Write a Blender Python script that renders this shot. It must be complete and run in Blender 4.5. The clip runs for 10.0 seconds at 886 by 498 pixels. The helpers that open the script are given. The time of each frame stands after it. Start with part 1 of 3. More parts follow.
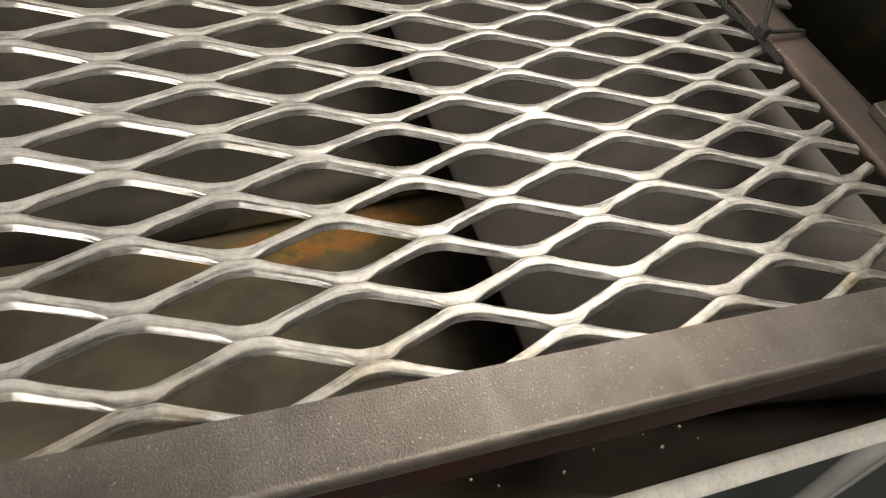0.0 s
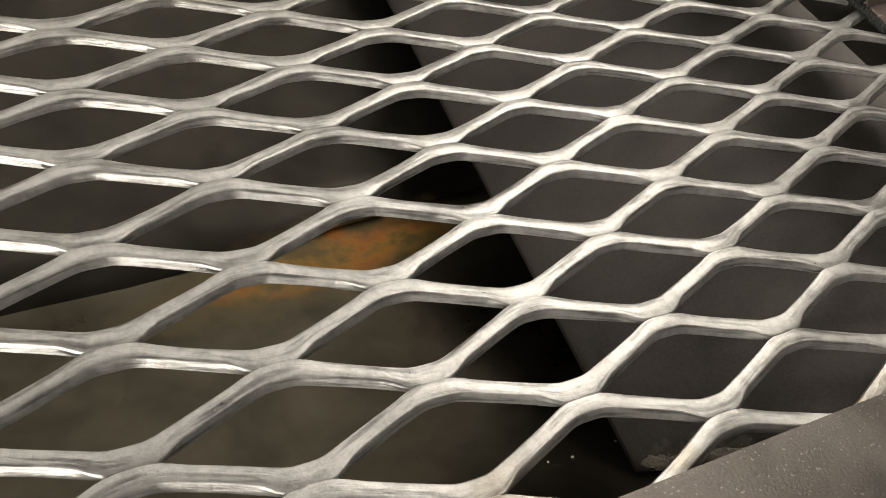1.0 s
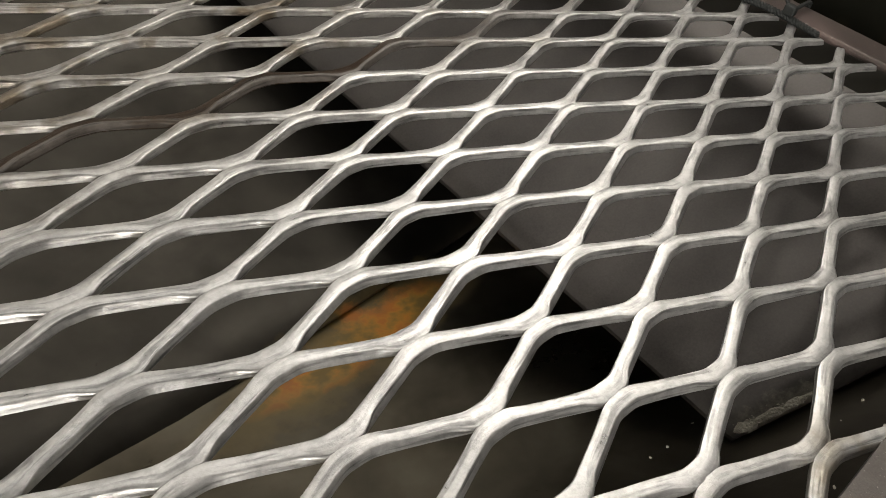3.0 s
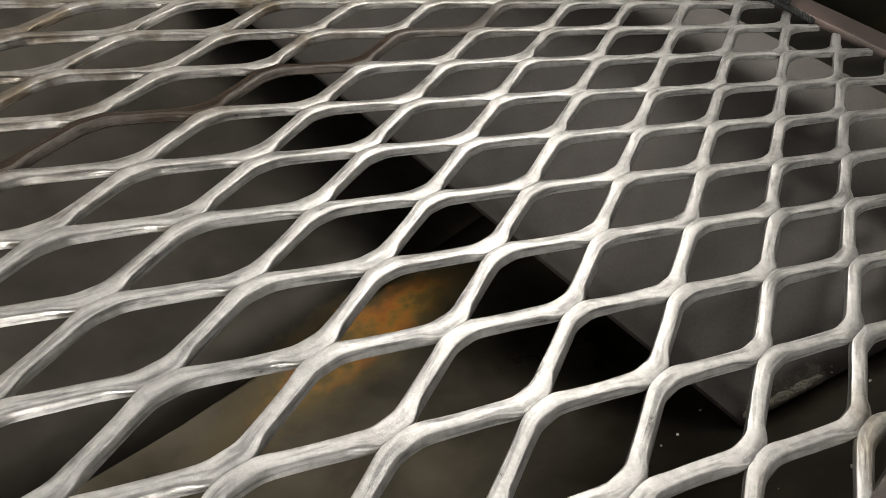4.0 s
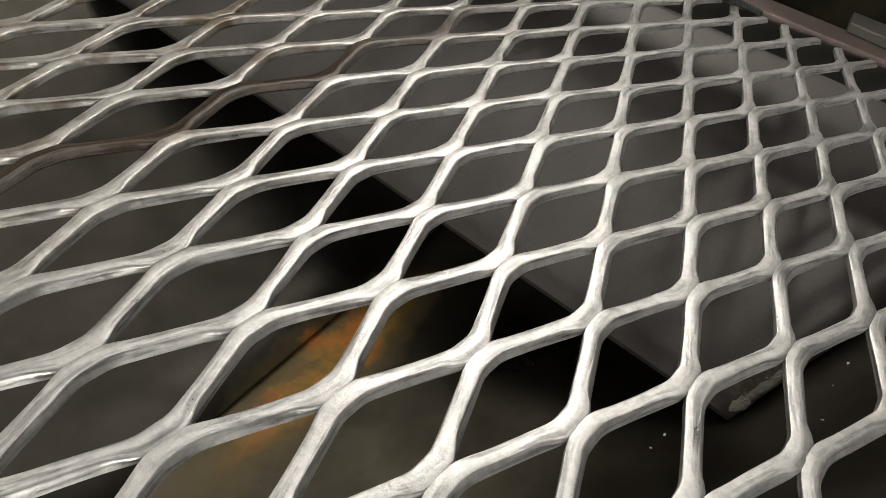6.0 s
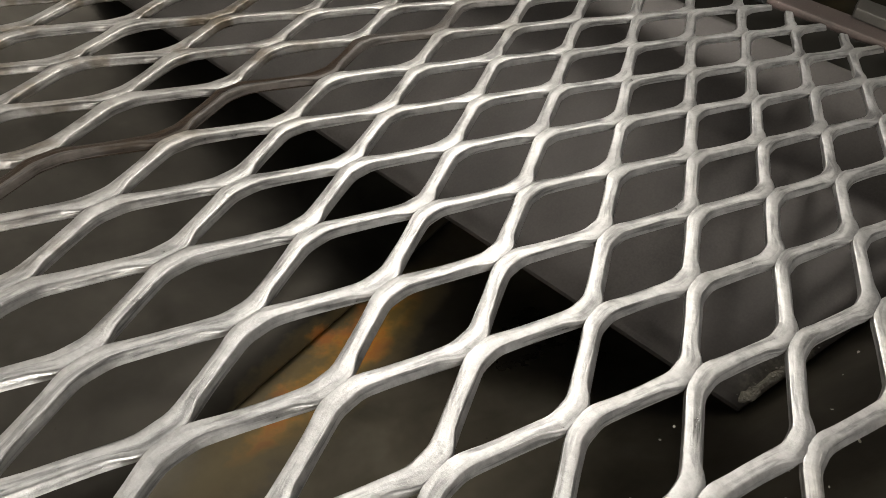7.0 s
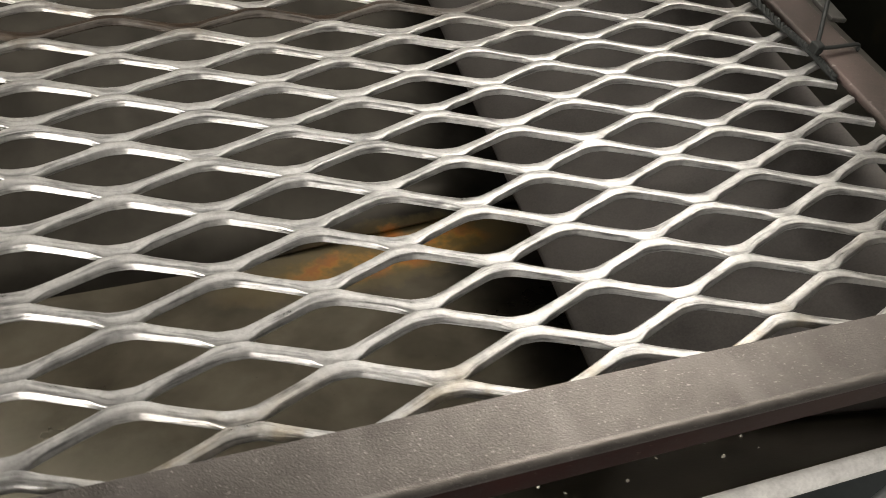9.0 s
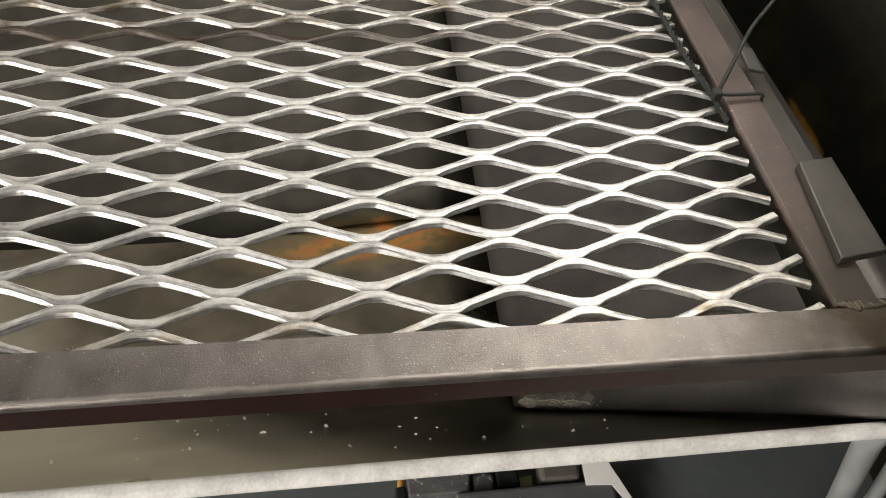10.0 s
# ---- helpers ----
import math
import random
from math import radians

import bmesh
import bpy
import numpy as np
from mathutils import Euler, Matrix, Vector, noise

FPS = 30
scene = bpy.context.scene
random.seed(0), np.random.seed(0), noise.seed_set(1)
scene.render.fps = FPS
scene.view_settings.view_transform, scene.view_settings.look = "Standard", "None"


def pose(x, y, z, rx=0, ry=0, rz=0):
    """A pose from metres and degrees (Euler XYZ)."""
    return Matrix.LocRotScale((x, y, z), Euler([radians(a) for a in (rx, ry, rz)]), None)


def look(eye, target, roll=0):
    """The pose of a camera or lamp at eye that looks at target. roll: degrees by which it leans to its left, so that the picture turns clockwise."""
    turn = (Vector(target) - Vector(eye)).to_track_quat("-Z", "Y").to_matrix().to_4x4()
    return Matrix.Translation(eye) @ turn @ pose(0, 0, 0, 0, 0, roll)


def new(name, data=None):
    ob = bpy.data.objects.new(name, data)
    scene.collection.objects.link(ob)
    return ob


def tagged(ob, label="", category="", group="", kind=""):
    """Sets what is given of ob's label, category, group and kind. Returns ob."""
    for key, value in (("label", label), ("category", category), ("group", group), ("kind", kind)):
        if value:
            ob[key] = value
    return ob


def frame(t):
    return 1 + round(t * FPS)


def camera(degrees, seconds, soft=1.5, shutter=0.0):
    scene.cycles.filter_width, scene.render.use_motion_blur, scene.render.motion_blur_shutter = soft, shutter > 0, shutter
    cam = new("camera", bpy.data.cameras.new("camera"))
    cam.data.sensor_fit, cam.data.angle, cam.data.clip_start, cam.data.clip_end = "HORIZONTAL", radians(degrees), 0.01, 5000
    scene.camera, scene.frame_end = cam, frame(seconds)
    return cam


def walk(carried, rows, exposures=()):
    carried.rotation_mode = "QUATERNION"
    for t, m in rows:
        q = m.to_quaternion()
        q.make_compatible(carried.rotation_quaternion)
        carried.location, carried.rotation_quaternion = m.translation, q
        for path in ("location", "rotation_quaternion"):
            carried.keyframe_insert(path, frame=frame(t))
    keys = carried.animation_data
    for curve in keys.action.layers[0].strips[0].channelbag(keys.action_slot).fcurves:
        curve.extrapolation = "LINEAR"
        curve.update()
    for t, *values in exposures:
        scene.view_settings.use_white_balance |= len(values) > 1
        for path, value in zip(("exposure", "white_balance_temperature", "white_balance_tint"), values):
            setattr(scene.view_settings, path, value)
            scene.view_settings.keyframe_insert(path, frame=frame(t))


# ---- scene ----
cam = camera(61.91, 10.0, 0.85, 0.2)
PATH = [
    (0, (0.03331, -0.09187, 0.14608), (0.10413, 0.02067, -0.00332), 17.48),
    (0.5, (0.04397, -0.05784, 0.12657), (0.11422, 0.05069, -0.02602), 16.17),
    (1, (0.03311, -0.04191, 0.11713), (0.10685, 0.06413, -0.03557), 15.65),
    (1.5, (0.02244, -0.03359, 0.11790), (0.10388, 0.07151, -0.03149), 15.77),
    (2, (-0.00625, -0.02882, 0.12691), (0.08119, 0.07865, -0.01734), 12.60),
    (2.5, (-0.03658, -0.01708, 0.12103), (0.06811, 0.08367, -0.01641), 12.58),
    (4, (-0.05967, 0.00011, 0.11115), (0.05979, 0.08988, -0.02178), 13.00),
    (4.5, (-0.07103, 0.00364, 0.10248), (0.05290, 0.08927, -0.02908), 13.52),
    (5, (-0.07461, 0.01256, 0.10094), (0.05331, 0.09340, -0.02983), 13.97),
    (5.5, (-0.06696, 0.01717, 0.10176), (0.06552, 0.09545, -0.02600), 13.78),
    (7, (-0.06131, 0.01474, 0.10264), (0.06916, 0.09485, -0.02605), 11.12),
    (7.5, (-0.05739, 0.00317, 0.11500), (0.06729, 0.08887, -0.01580), 10.89),
    (8, (-0.03587, -0.01832, 0.12664), (0.07591, 0.07754, -0.00870), 11.07),
    (8.5, (-0.01305, -0.05399, 0.14095), (0.07039, 0.05636, -0.00348), 11.21),
    (9, (0.02659, -0.09566, 0.16308), (0.08246, 0.02224, 0.01149), 11.11),
    (9.5, (0.06345, -0.12563, 0.18932), (0.10083, -0.00336, 0.03552), 8.70),
    (10, (0.08609, -0.15530, 0.21201), (0.11657, -0.03012, 0.05903), 8.37),
]
walk(cam, [(t, look(eye, target, roll)) for t, eye, target, roll in PATH],
     [(0, -0.02, 7150, 10), (0.5, -0.22, 7050, 10), (1.5, -0.36, 6900, 10), (2.5, -0.19, 6680, 10), (4.5, -0.17, 6560, 10), (7, -0.17, 6560, 10), (8.5, -0.10, 6680, 10), (9.5, 0.14, 6700, 10), (10, 0.28, 6700, 10)])

# ---- world, lights ----
world = bpy.data.worlds.new("world")
scene.world = world
world.use_nodes = True
world.node_tree.nodes["Background"].inputs[0].default_value = (0.80, 0.88, 1.0, 1)
world.node_tree.nodes["Background"].inputs[1].default_value = 0.003


def area_lamp(name, eye, target, width, depth, watts, colour):
    lamp = bpy.data.lights.new(name, "AREA")
    lamp.shape, lamp.size, lamp.size_y = "RECTANGLE", width, depth
    lamp.energy, lamp.color = watts, colour
    ob = new(name, lamp)
    ob.matrix_world = look(eye, target)
    return ob


area_lamp("cabinet_lamp_light", (0.285, 0.00, 0.480), (0.27, 0.04, 0.0), 0.050, 0.040, 0.48, (1.0, 0.95, 0.88))
# Unseen lamp, added to the right for the strands' highlights.
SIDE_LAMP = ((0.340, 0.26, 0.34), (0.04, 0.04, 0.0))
area_lamp("added_side_light", *SIDE_LAMP, 0.22, 0.14, 0.54, (1.0, 0.96, 0.90))
# Unseen, added to wash the back panel that the metal reflects.
area_lamp("added_wall_wash_light", (0.06, 0.500, 0.588), (0.07, 0.604, 0.300), 0.50, 0.05, 1.7, (1.0, 0.96, 0.90))
# Unseen fill, added to brighten the pale panel at the back.
area_lamp("back_fill_light", (-0.415, 0.40, 0.20), (-0.08, 0.59, 0.17), 0.05, 0.20, 0.6, (1.0, 0.95, 0.87))
# Room light from the front left; its source is unseen, this panel is added.
ROOM_LAMP = ((-1.35, -0.90, 0.30), (0.10, 0.05, 0.0))
area_lamp("workshop_lamp_light", *ROOM_LAMP, 1.2, 0.60, 36.0, (1.0, 0.95, 0.88))

# ---- materials ----


def node_material(name):
    m = bpy.data.materials.new(name)
    m.use_nodes = True
    return m, m.node_tree.nodes, m.node_tree.links, m.node_tree.nodes["Principled BSDF"]


def noise_tex(nodes, links, scale, detail=4.0, rough=0.55, stretch=None, distort=0.0):
    tex = nodes.new("ShaderNodeTexNoise")
    tex.inputs["Scale"].default_value = scale
    tex.inputs["Detail"].default_value = detail
    tex.inputs["Roughness"].default_value = rough
    tex.inputs["Distortion"].default_value = distort
    coord = nodes.new("ShaderNodeTexCoord")
    mapping = nodes.new("ShaderNodeMapping")
    mapping.inputs["Scale"].default_value = stretch or (1, 1, 1)
    links.new(coord.outputs["Object"], mapping.inputs["Vector"])
    links.new(mapping.outputs["Vector"], tex.inputs["Vector"])
    return tex


def ramp(nodes, links, source, stops):
    r = nodes.new("ShaderNodeValToRGB")
    els = r.color_ramp.elements
    while len(els) < len(stops):
        els.new(0.5)
    for el, (pos, col) in zip(els, stops):
        el.position = pos
        el.color = (*col, 1) if len(col) == 3 else col
    links.new(source, r.inputs["Fac"])
    return r


def grey(v):
    return (v, v, v)


def mix_colour(nodes, links, factor, a, b, mode="MIX"):
    mx = nodes.new("ShaderNodeMix")
    mx.data_type, mx.blend_type = "RGBA", mode
    if isinstance(factor, float):
        mx.inputs[0].default_value = factor
    else:
        links.new(factor, mx.inputs[0])
    for slot, v in ((6, a), (7, b)):
        if isinstance(v, tuple):
            mx.inputs[slot].default_value = (*v, 1)
        else:
            links.new(v, mx.inputs[slot])
    return mx.outputs[2]


def maths(nodes, links, op, a, b=0.0, clamp=False):
    n = nodes.new("ShaderNodeMath")
    n.operation, n.use_clamp = op, clamp
    for slot, v in ((0, a), (1, b)):
        if isinstance(v, (int, float)):
            n.inputs[slot].default_value = v
        else:
            links.new(v, n.inputs[slot])
    return n.outputs[0]


def bump(nodes, links, bsdf, height, strength, distance):
    b = nodes.new("ShaderNodeBump")
    b.inputs["Strength"].default_value = strength
    b.inputs["Distance"].default_value = distance
    links.new(height, b.inputs["Height"])
    links.new(b.outputs["Normal"], bsdf.inputs["Normal"])
    return b


def patchy(name, dark, light, metal, rough, scale=30.0, grain=700.0, relief=0.00012, strength=0.4, stretch=None,
           spots=None, spot_scale=300.0, spot_at=0.68):
    """A surface whose colour and gloss vary at two scales, with a fine relief; spots: colour of scattered small marks."""
    m, nodes, links, bsdf = node_material(name)
    broad = noise_tex(nodes, links, scale, 5.0, 0.6, stretch)
    fine = noise_tex(nodes, links, grain, 3.0, 0.6, stretch)
    both = maths(nodes, links, "ADD", maths(nodes, links, "MULTIPLY", broad.outputs["Fac"], 0.65),
                 maths(nodes, links, "MULTIPLY", fine.outputs["Fac"], 0.35))
    colour = ramp(nodes, links, both, [(0.32, dark), (0.68, light)]).outputs["Color"]
    if spots:
        sp = noise_tex(nodes, links, spot_scale, 2.0, 0.5)
        mask = ramp(nodes, links, sp.outputs["Fac"], [(spot_at, grey(0)), (spot_at + 0.05, grey(1))]).outputs["Color"]
        colour = mix_colour(nodes, links, mask, colour, spots)
    links.new(colour, bsdf.inputs["Base Color"])
    bsdf.inputs["Metallic"].default_value = metal
    r = ramp(nodes, links, both, [(0.3, grey(rough[0])), (0.7, grey(rough[1]))])
    links.new(r.outputs["Color"], bsdf.inputs["Roughness"])
    bump(nodes, links, bsdf, fine.outputs["Fac"], strength, relief)
    return m


def streaks(nodes, links, scale, stretch):
    """Marks drawn out along a strand."""
    tex = nodes.new("ShaderNodeTexNoise")
    tex.inputs["Scale"].default_value = scale
    tex.inputs["Detail"].default_value = 4.0
    tex.inputs["Roughness"].default_value = 0.55
    uv = nodes.new("ShaderNodeUVMap")
    uv.uv_map = "along"
    mapping = nodes.new("ShaderNodeMapping")
    mapping.inputs["Scale"].default_value = (stretch, 1.0, 1.0)
    links.new(uv.outputs["UV"], mapping.inputs["Vector"])
    links.new(mapping.outputs["Vector"], tex.inputs["Vector"])
    return tex


def grate_steel(name, stained):
    """Bare bright steel strand; the metal near the front bar is yellowed, and a stained strand is brown with oil."""
    m, nodes, links, bsdf = node_material(name)
    broad = noise_tex(nodes, links, 60.0, 4.0, 0.6)
    drawn = streaks(nodes, links, 700.0, 0.09)
    dents = streaks(nodes, links, 300.0, 0.30)
    clean = ramp(nodes, links, broad.outputs["Fac"], [(0.3, (0.45, 0.448, 0.445)), (0.7, (0.62, 0.617, 0.61))]).outputs["Color"]
    pos = nodes.new("ShaderNodeTexCoord")
    axis = nodes.new("ShaderNodeSeparateXYZ")
    links.new(pos.outputs["Object"], axis.inputs["Vector"])
    patch_noise = noise_tex(nodes, links, 38.0, 4.0, 0.65)
    near_front = ramp(nodes, links, maths(nodes, links, "MULTIPLY", axis.outputs["Y"], -30.0),
                      [(0.0, grey(0.0)), (0.75, grey(0.8))]).outputs["Color"]
    patches = ramp(nodes, links, patch_noise.outputs["Fac"], [(0.50, grey(0)), (0.66, grey(1))]).outputs["Color"]
    amount = maths(nodes, links, "MULTIPLY", near_front, patches, True)
    colour = mix_colour(nodes, links, amount, clean, (0.34, 0.26, 0.13))
    corner = ramp(nodes, links, maths(nodes, links, "MULTIPLY", maths(nodes, links, "SUBTRACT", maths(nodes, links, "MULTIPLY", axis.outputs["X"], 0.7), axis.outputs["Y"]), 5.0),
                  [(0.62, grey(0.0)), (0.95, grey(0.8))]).outputs["Color"]
    colour = mix_colour(nodes, links, maths(nodes, links, "MULTIPLY", corner, maths(nodes, links, "ADD", patches, 0.35), True), colour, (0.17, 0.135, 0.075))
    # Far and rear rows: brownish, with their dimness put into the colour too.
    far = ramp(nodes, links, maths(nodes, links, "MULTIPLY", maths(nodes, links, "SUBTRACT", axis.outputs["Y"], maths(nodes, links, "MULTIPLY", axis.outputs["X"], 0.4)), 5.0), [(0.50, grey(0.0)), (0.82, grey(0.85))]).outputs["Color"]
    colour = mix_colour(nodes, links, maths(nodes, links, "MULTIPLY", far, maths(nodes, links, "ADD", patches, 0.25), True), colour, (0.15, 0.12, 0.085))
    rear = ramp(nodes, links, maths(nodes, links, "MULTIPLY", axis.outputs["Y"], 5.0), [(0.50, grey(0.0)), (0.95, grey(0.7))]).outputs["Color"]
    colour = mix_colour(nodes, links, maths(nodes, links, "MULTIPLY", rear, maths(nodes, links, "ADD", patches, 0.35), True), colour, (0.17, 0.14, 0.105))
    metal = 0.80
    if stained:
        reach = ramp(nodes, links, maths(nodes, links, "ADD", maths(nodes, links, "MULTIPLY", axis.outputs["X"], 5.0), 0.0),
                     [(0.45, grey(1.0)), (1.0, grey(0.35))]).outputs["Color"]
        girth = nodes.new("ShaderNodeSeparateXYZ")
        place = nodes.new("ShaderNodeUVMap")
        place.uv_map = "along"
        links.new(place.outputs["UV"], girth.inputs["Vector"])
        far_half = maths(nodes, links, "MULTIPLY", maths(nodes, links, "GREATER_THAN", girth.outputs["Y"], 0.0007), maths(nodes, links, "LESS_THAN", girth.outputs["Y"], 0.0098))
        soiled = maths(nodes, links, "MULTIPLY", reach, maths(nodes, links, "ADD", maths(nodes, links, "MULTIPLY", far_half, 0.18), 0.82), True)
        colour = mix_colour(nodes, links, soiled, colour, (0.030, 0.017, 0.008))
        links.new(maths(nodes, links, "SUBTRACT", 0.5, maths(nodes, links, "MULTIPLY", soiled, 0.38)), bsdf.inputs["Specular IOR Level"])
        metal = maths(nodes, links, "SUBTRACT", 0.80, maths(nodes, links, "MULTIPLY", soiled, 0.80))
    marks = ramp(nodes, links, drawn.outputs["Fac"], [(0.36, grey(0.50)), (0.50, grey(1.0))]).outputs["Color"]
    colour = mix_colour(nodes, links, 1.0, colour, marks, "MULTIPLY")
    mottle = noise_tex(nodes, links, 420.0, 5.0, 0.7)
    worn = ramp(nodes, links, mottle.outputs["Fac"], [(0.34, grey(0.74)), (0.58, grey(1.0))]).outputs["Color"]
    colour = mix_colour(nodes, links, 1.0, colour, worn, "MULTIPLY")
    links.new(colour, bsdf.inputs["Base Color"])
    if stained:
        links.new(metal, bsdf.inputs["Metallic"])
    else:
        bsdf.inputs["Metallic"].default_value = metal
    gloss = maths(nodes, links, "ADD", maths(nodes, links, "MULTIPLY", drawn.outputs["Fac"], 0.5), maths(nodes, links, "MULTIPLY", mottle.outputs["Fac"], 0.5))
    r = ramp(nodes, links, gloss, [(0.30, grey(0.24)), (0.70, grey(0.52))])
    links.new(r.outputs["Color"], bsdf.inputs["Roughness"])
    pits = noise_tex(nodes, links, 900.0, 4.0, 0.75)
    relief = maths(nodes, links, "ADD", maths(nodes, links, "MULTIPLY", drawn.outputs["Fac"], 0.75), maths(nodes, links, "MULTIPLY", dents.outputs["Fac"], 0.7))
    relief = maths(nodes, links, "ADD", relief, maths(nodes, links, "MULTIPLY", pits.outputs["Fac"], 0.35))
    bump(nodes, links, bsdf, relief, 0.60, 0.0005)
    return m


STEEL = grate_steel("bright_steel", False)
STAINED = grate_steel("oil_stained_steel", True)
BAR = patchy("mill_scale_steel", (0.112, 0.101, 0.094), (0.210, 0.192, 0.180), 0.80, (0.28, 0.50), 60.0, 1700.0, 0.00020, 0.75,
             spots=(0.34, 0.315, 0.295), spot_scale=1500.0, spot_at=0.66)


def tint_end(m, start, end, colour, most, axis_name="X"):
    """A second colour that grows along one axis, with a ragged edge."""
    nodes, links = m.node_tree.nodes, m.node_tree.links
    bsdf = nodes["Principled BSDF"]
    base = bsdf.inputs["Base Color"].links[0].from_socket
    pos = nodes.new("ShaderNodeTexCoord")
    axis = nodes.new("ShaderNodeSeparateXYZ")
    links.new(pos.outputs["Object"], axis.inputs["Vector"])
    rag = noise_tex(nodes, links, 70.0, 4.0, 0.6)
    x = maths(nodes, links, "ADD", axis.outputs[axis_name], maths(nodes, links, "MULTIPLY", maths(nodes, links, "SUBTRACT", rag.outputs["Fac"], 0.5), 0.06))
    u = maths(nodes, links, "DIVIDE", maths(nodes, links, "SUBTRACT", x, start), end - start, True)
    links.new(mix_colour(nodes, links, maths(nodes, links, "MULTIPLY", u, most), base, colour), bsdf.inputs["Base Color"])


def rub_marks(m):
    """Pale oblique rub marks across the bar."""
    nodes, links = m.node_tree.nodes, m.node_tree.links
    bsdf = nodes["Principled BSDF"]
    base = bsdf.inputs["Base Color"].links[0].from_socket
    coord = nodes.new("ShaderNodeTexCoord")
    turn = nodes.new("ShaderNodeMapping")
    turn.inputs["Rotation"].default_value = (0, 0, radians(35))
    turn.inputs["Scale"].default_value = (1.0, 0.25, 1.0)
    links.new(coord.outputs["Object"], turn.inputs["Vector"])
    tex = nodes.new("ShaderNodeTexNoise")
    tex.inputs["Scale"].default_value = 55.0
    tex.inputs["Detail"].default_value = 3.0
    links.new(turn.outputs["Vector"], tex.inputs["Vector"])
    mask = ramp(nodes, links, tex.outputs["Fac"], [(0.52, grey(0.0)), (0.70, grey(0.22))]).outputs["Color"]
    links.new(mix_colour(nodes, links, mask, base, (0.36, 0.335, 0.32)), bsdf.inputs["Base Color"])


def worn_highlight_edge(m):
    """The rounded front edge, rubbed bright, its highlight painted into the paler colour."""
    nodes, links = m.node_tree.nodes, m.node_tree.links
    bsdf = nodes["Principled BSDF"]
    base = bsdf.inputs["Base Color"].links[0].from_socket
    pos = nodes.new("ShaderNodeTexCoord")
    axis = nodes.new("ShaderNodeSeparateXYZ")
    links.new(pos.outputs["Object"], axis.inputs["Vector"])
    rag = noise_tex(nodes, links, 260.0, 4.0, 0.7, (0.5, 1.0, 1.0))
    y = maths(nodes, links, "ADD", axis.outputs["Y"], maths(nodes, links, "MULTIPLY", maths(nodes, links, "SUBTRACT", rag.outputs["Fac"], 0.5), 0.0016))
    back = maths(nodes, links, "MULTIPLY", maths(nodes, links, "SUBTRACT", -0.0354, y), 1200.0, True)
    front = maths(nodes, links, "MULTIPLY", maths(nodes, links, "ADD", 0.0377, y), 900.0, True)
    u = maths(nodes, links, "MULTIPLY", back, front)
    links.new(mix_colour(nodes, links, maths(nodes, links, "MULTIPLY", u, 0.75), base, (0.42, 0.39, 0.36)), bsdf.inputs["Base Color"])


rub_marks(BAR)
worn_highlight_edge(BAR)
# Brown scorching towards the welded corner.
tint_end(BAR, 0.225, 0.285, (0.040, 0.030, 0.018), 0.92)
# Red is the leg's own colour; its shade is darkened into it.
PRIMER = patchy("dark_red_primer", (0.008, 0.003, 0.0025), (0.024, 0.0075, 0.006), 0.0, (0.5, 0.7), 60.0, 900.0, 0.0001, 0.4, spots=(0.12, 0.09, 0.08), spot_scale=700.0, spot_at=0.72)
# Greyer and paler towards the right end.
tint_end(PRIMER, 0.10, 0.24, (0.058, 0.048, 0.044), 0.85)
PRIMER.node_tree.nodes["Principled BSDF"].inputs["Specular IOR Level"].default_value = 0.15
BAR_RED = patchy("primer_worn_steel", (0.036, 0.031, 0.027), (0.125, 0.090, 0.082), 0.4, (0.42, 0.62), 26.0, 1300.0, 0.00016, 0.6,
                 spots=(0.20, 0.17, 0.155), spot_scale=420.0, spot_at=0.70)
# Brown scorching near the weld.
tint_end(BAR_RED, 0.055, -0.005, (0.030, 0.024, 0.016), 0.9, "Y")
# Darker and greyer towards the far end.
tint_end(BAR_RED, 0.13, 0.22, (0.030, 0.027, 0.022), 0.7, "Y")
PLATE = patchy("grey_plate_steel", (0.028, 0.027, 0.025), (0.050, 0.048, 0.044), 0.35, (0.50, 0.62), 22.0, 900.0, 0.0001, 0.4)
BURNT = patchy("burnt_weld", (0.030, 0.025, 0.017), (0.085, 0.072, 0.050), 0.5, (0.35, 0.55), 120.0, 1200.0, 0.0003, 0.8)
TAB = patchy("ground_steel", (0.042, 0.039, 0.034), (0.082, 0.077, 0.069), 0.6, (0.40, 0.56), 50.0, 1200.0, 0.0001, 0.4)
SILL = patchy("bare_sill_metal", (0.44, 0.435, 0.43), (0.80, 0.79, 0.775), 0.05, (0.45, 0.65), 90.0, 800.0, 0.00015, 0.5)
DARK = patchy("near_black_steel", (0.012, 0.011, 0.008), (0.024, 0.022, 0.016), 0.1, (0.5, 0.7), 14.0, 500.0, 0.0001, 0.3)
RUBBER = patchy("black_plastic", (0.006, 0.007, 0.007), (0.014, 0.016, 0.015), 0.0, (0.55, 0.75), 80.0, 900.0, 0.00008, 0.3)
RUBBER.node_tree.nodes["Principled BSDF"].inputs["Specular IOR Level"].default_value = 0.3
GRIT = patchy("pale_grit", (0.55, 0.52, 0.45), (0.75, 0.72, 0.65), 0.0, (0.5, 0.8), 400.0, 2000.0)
DIRT = patchy("caked_dust", (0.095, 0.088, 0.070), (0.19, 0.178, 0.148), 0.0, (0.7, 0.95), 160.0, 900.0, 0.0006, 0.9)
FLOOR = patchy("blue_grey_floor", (0.066, 0.076, 0.079), (0.100, 0.112, 0.115), 0.0, (0.35, 0.55), 5.0, 120.0, 0.0004, 0.2)
BOX = patchy("dark_grey_plastic", (0.075, 0.078, 0.082), (0.115, 0.118, 0.122), 0.0, (0.45, 0.6), 40.0, 900.0, 0.0001, 0.4)
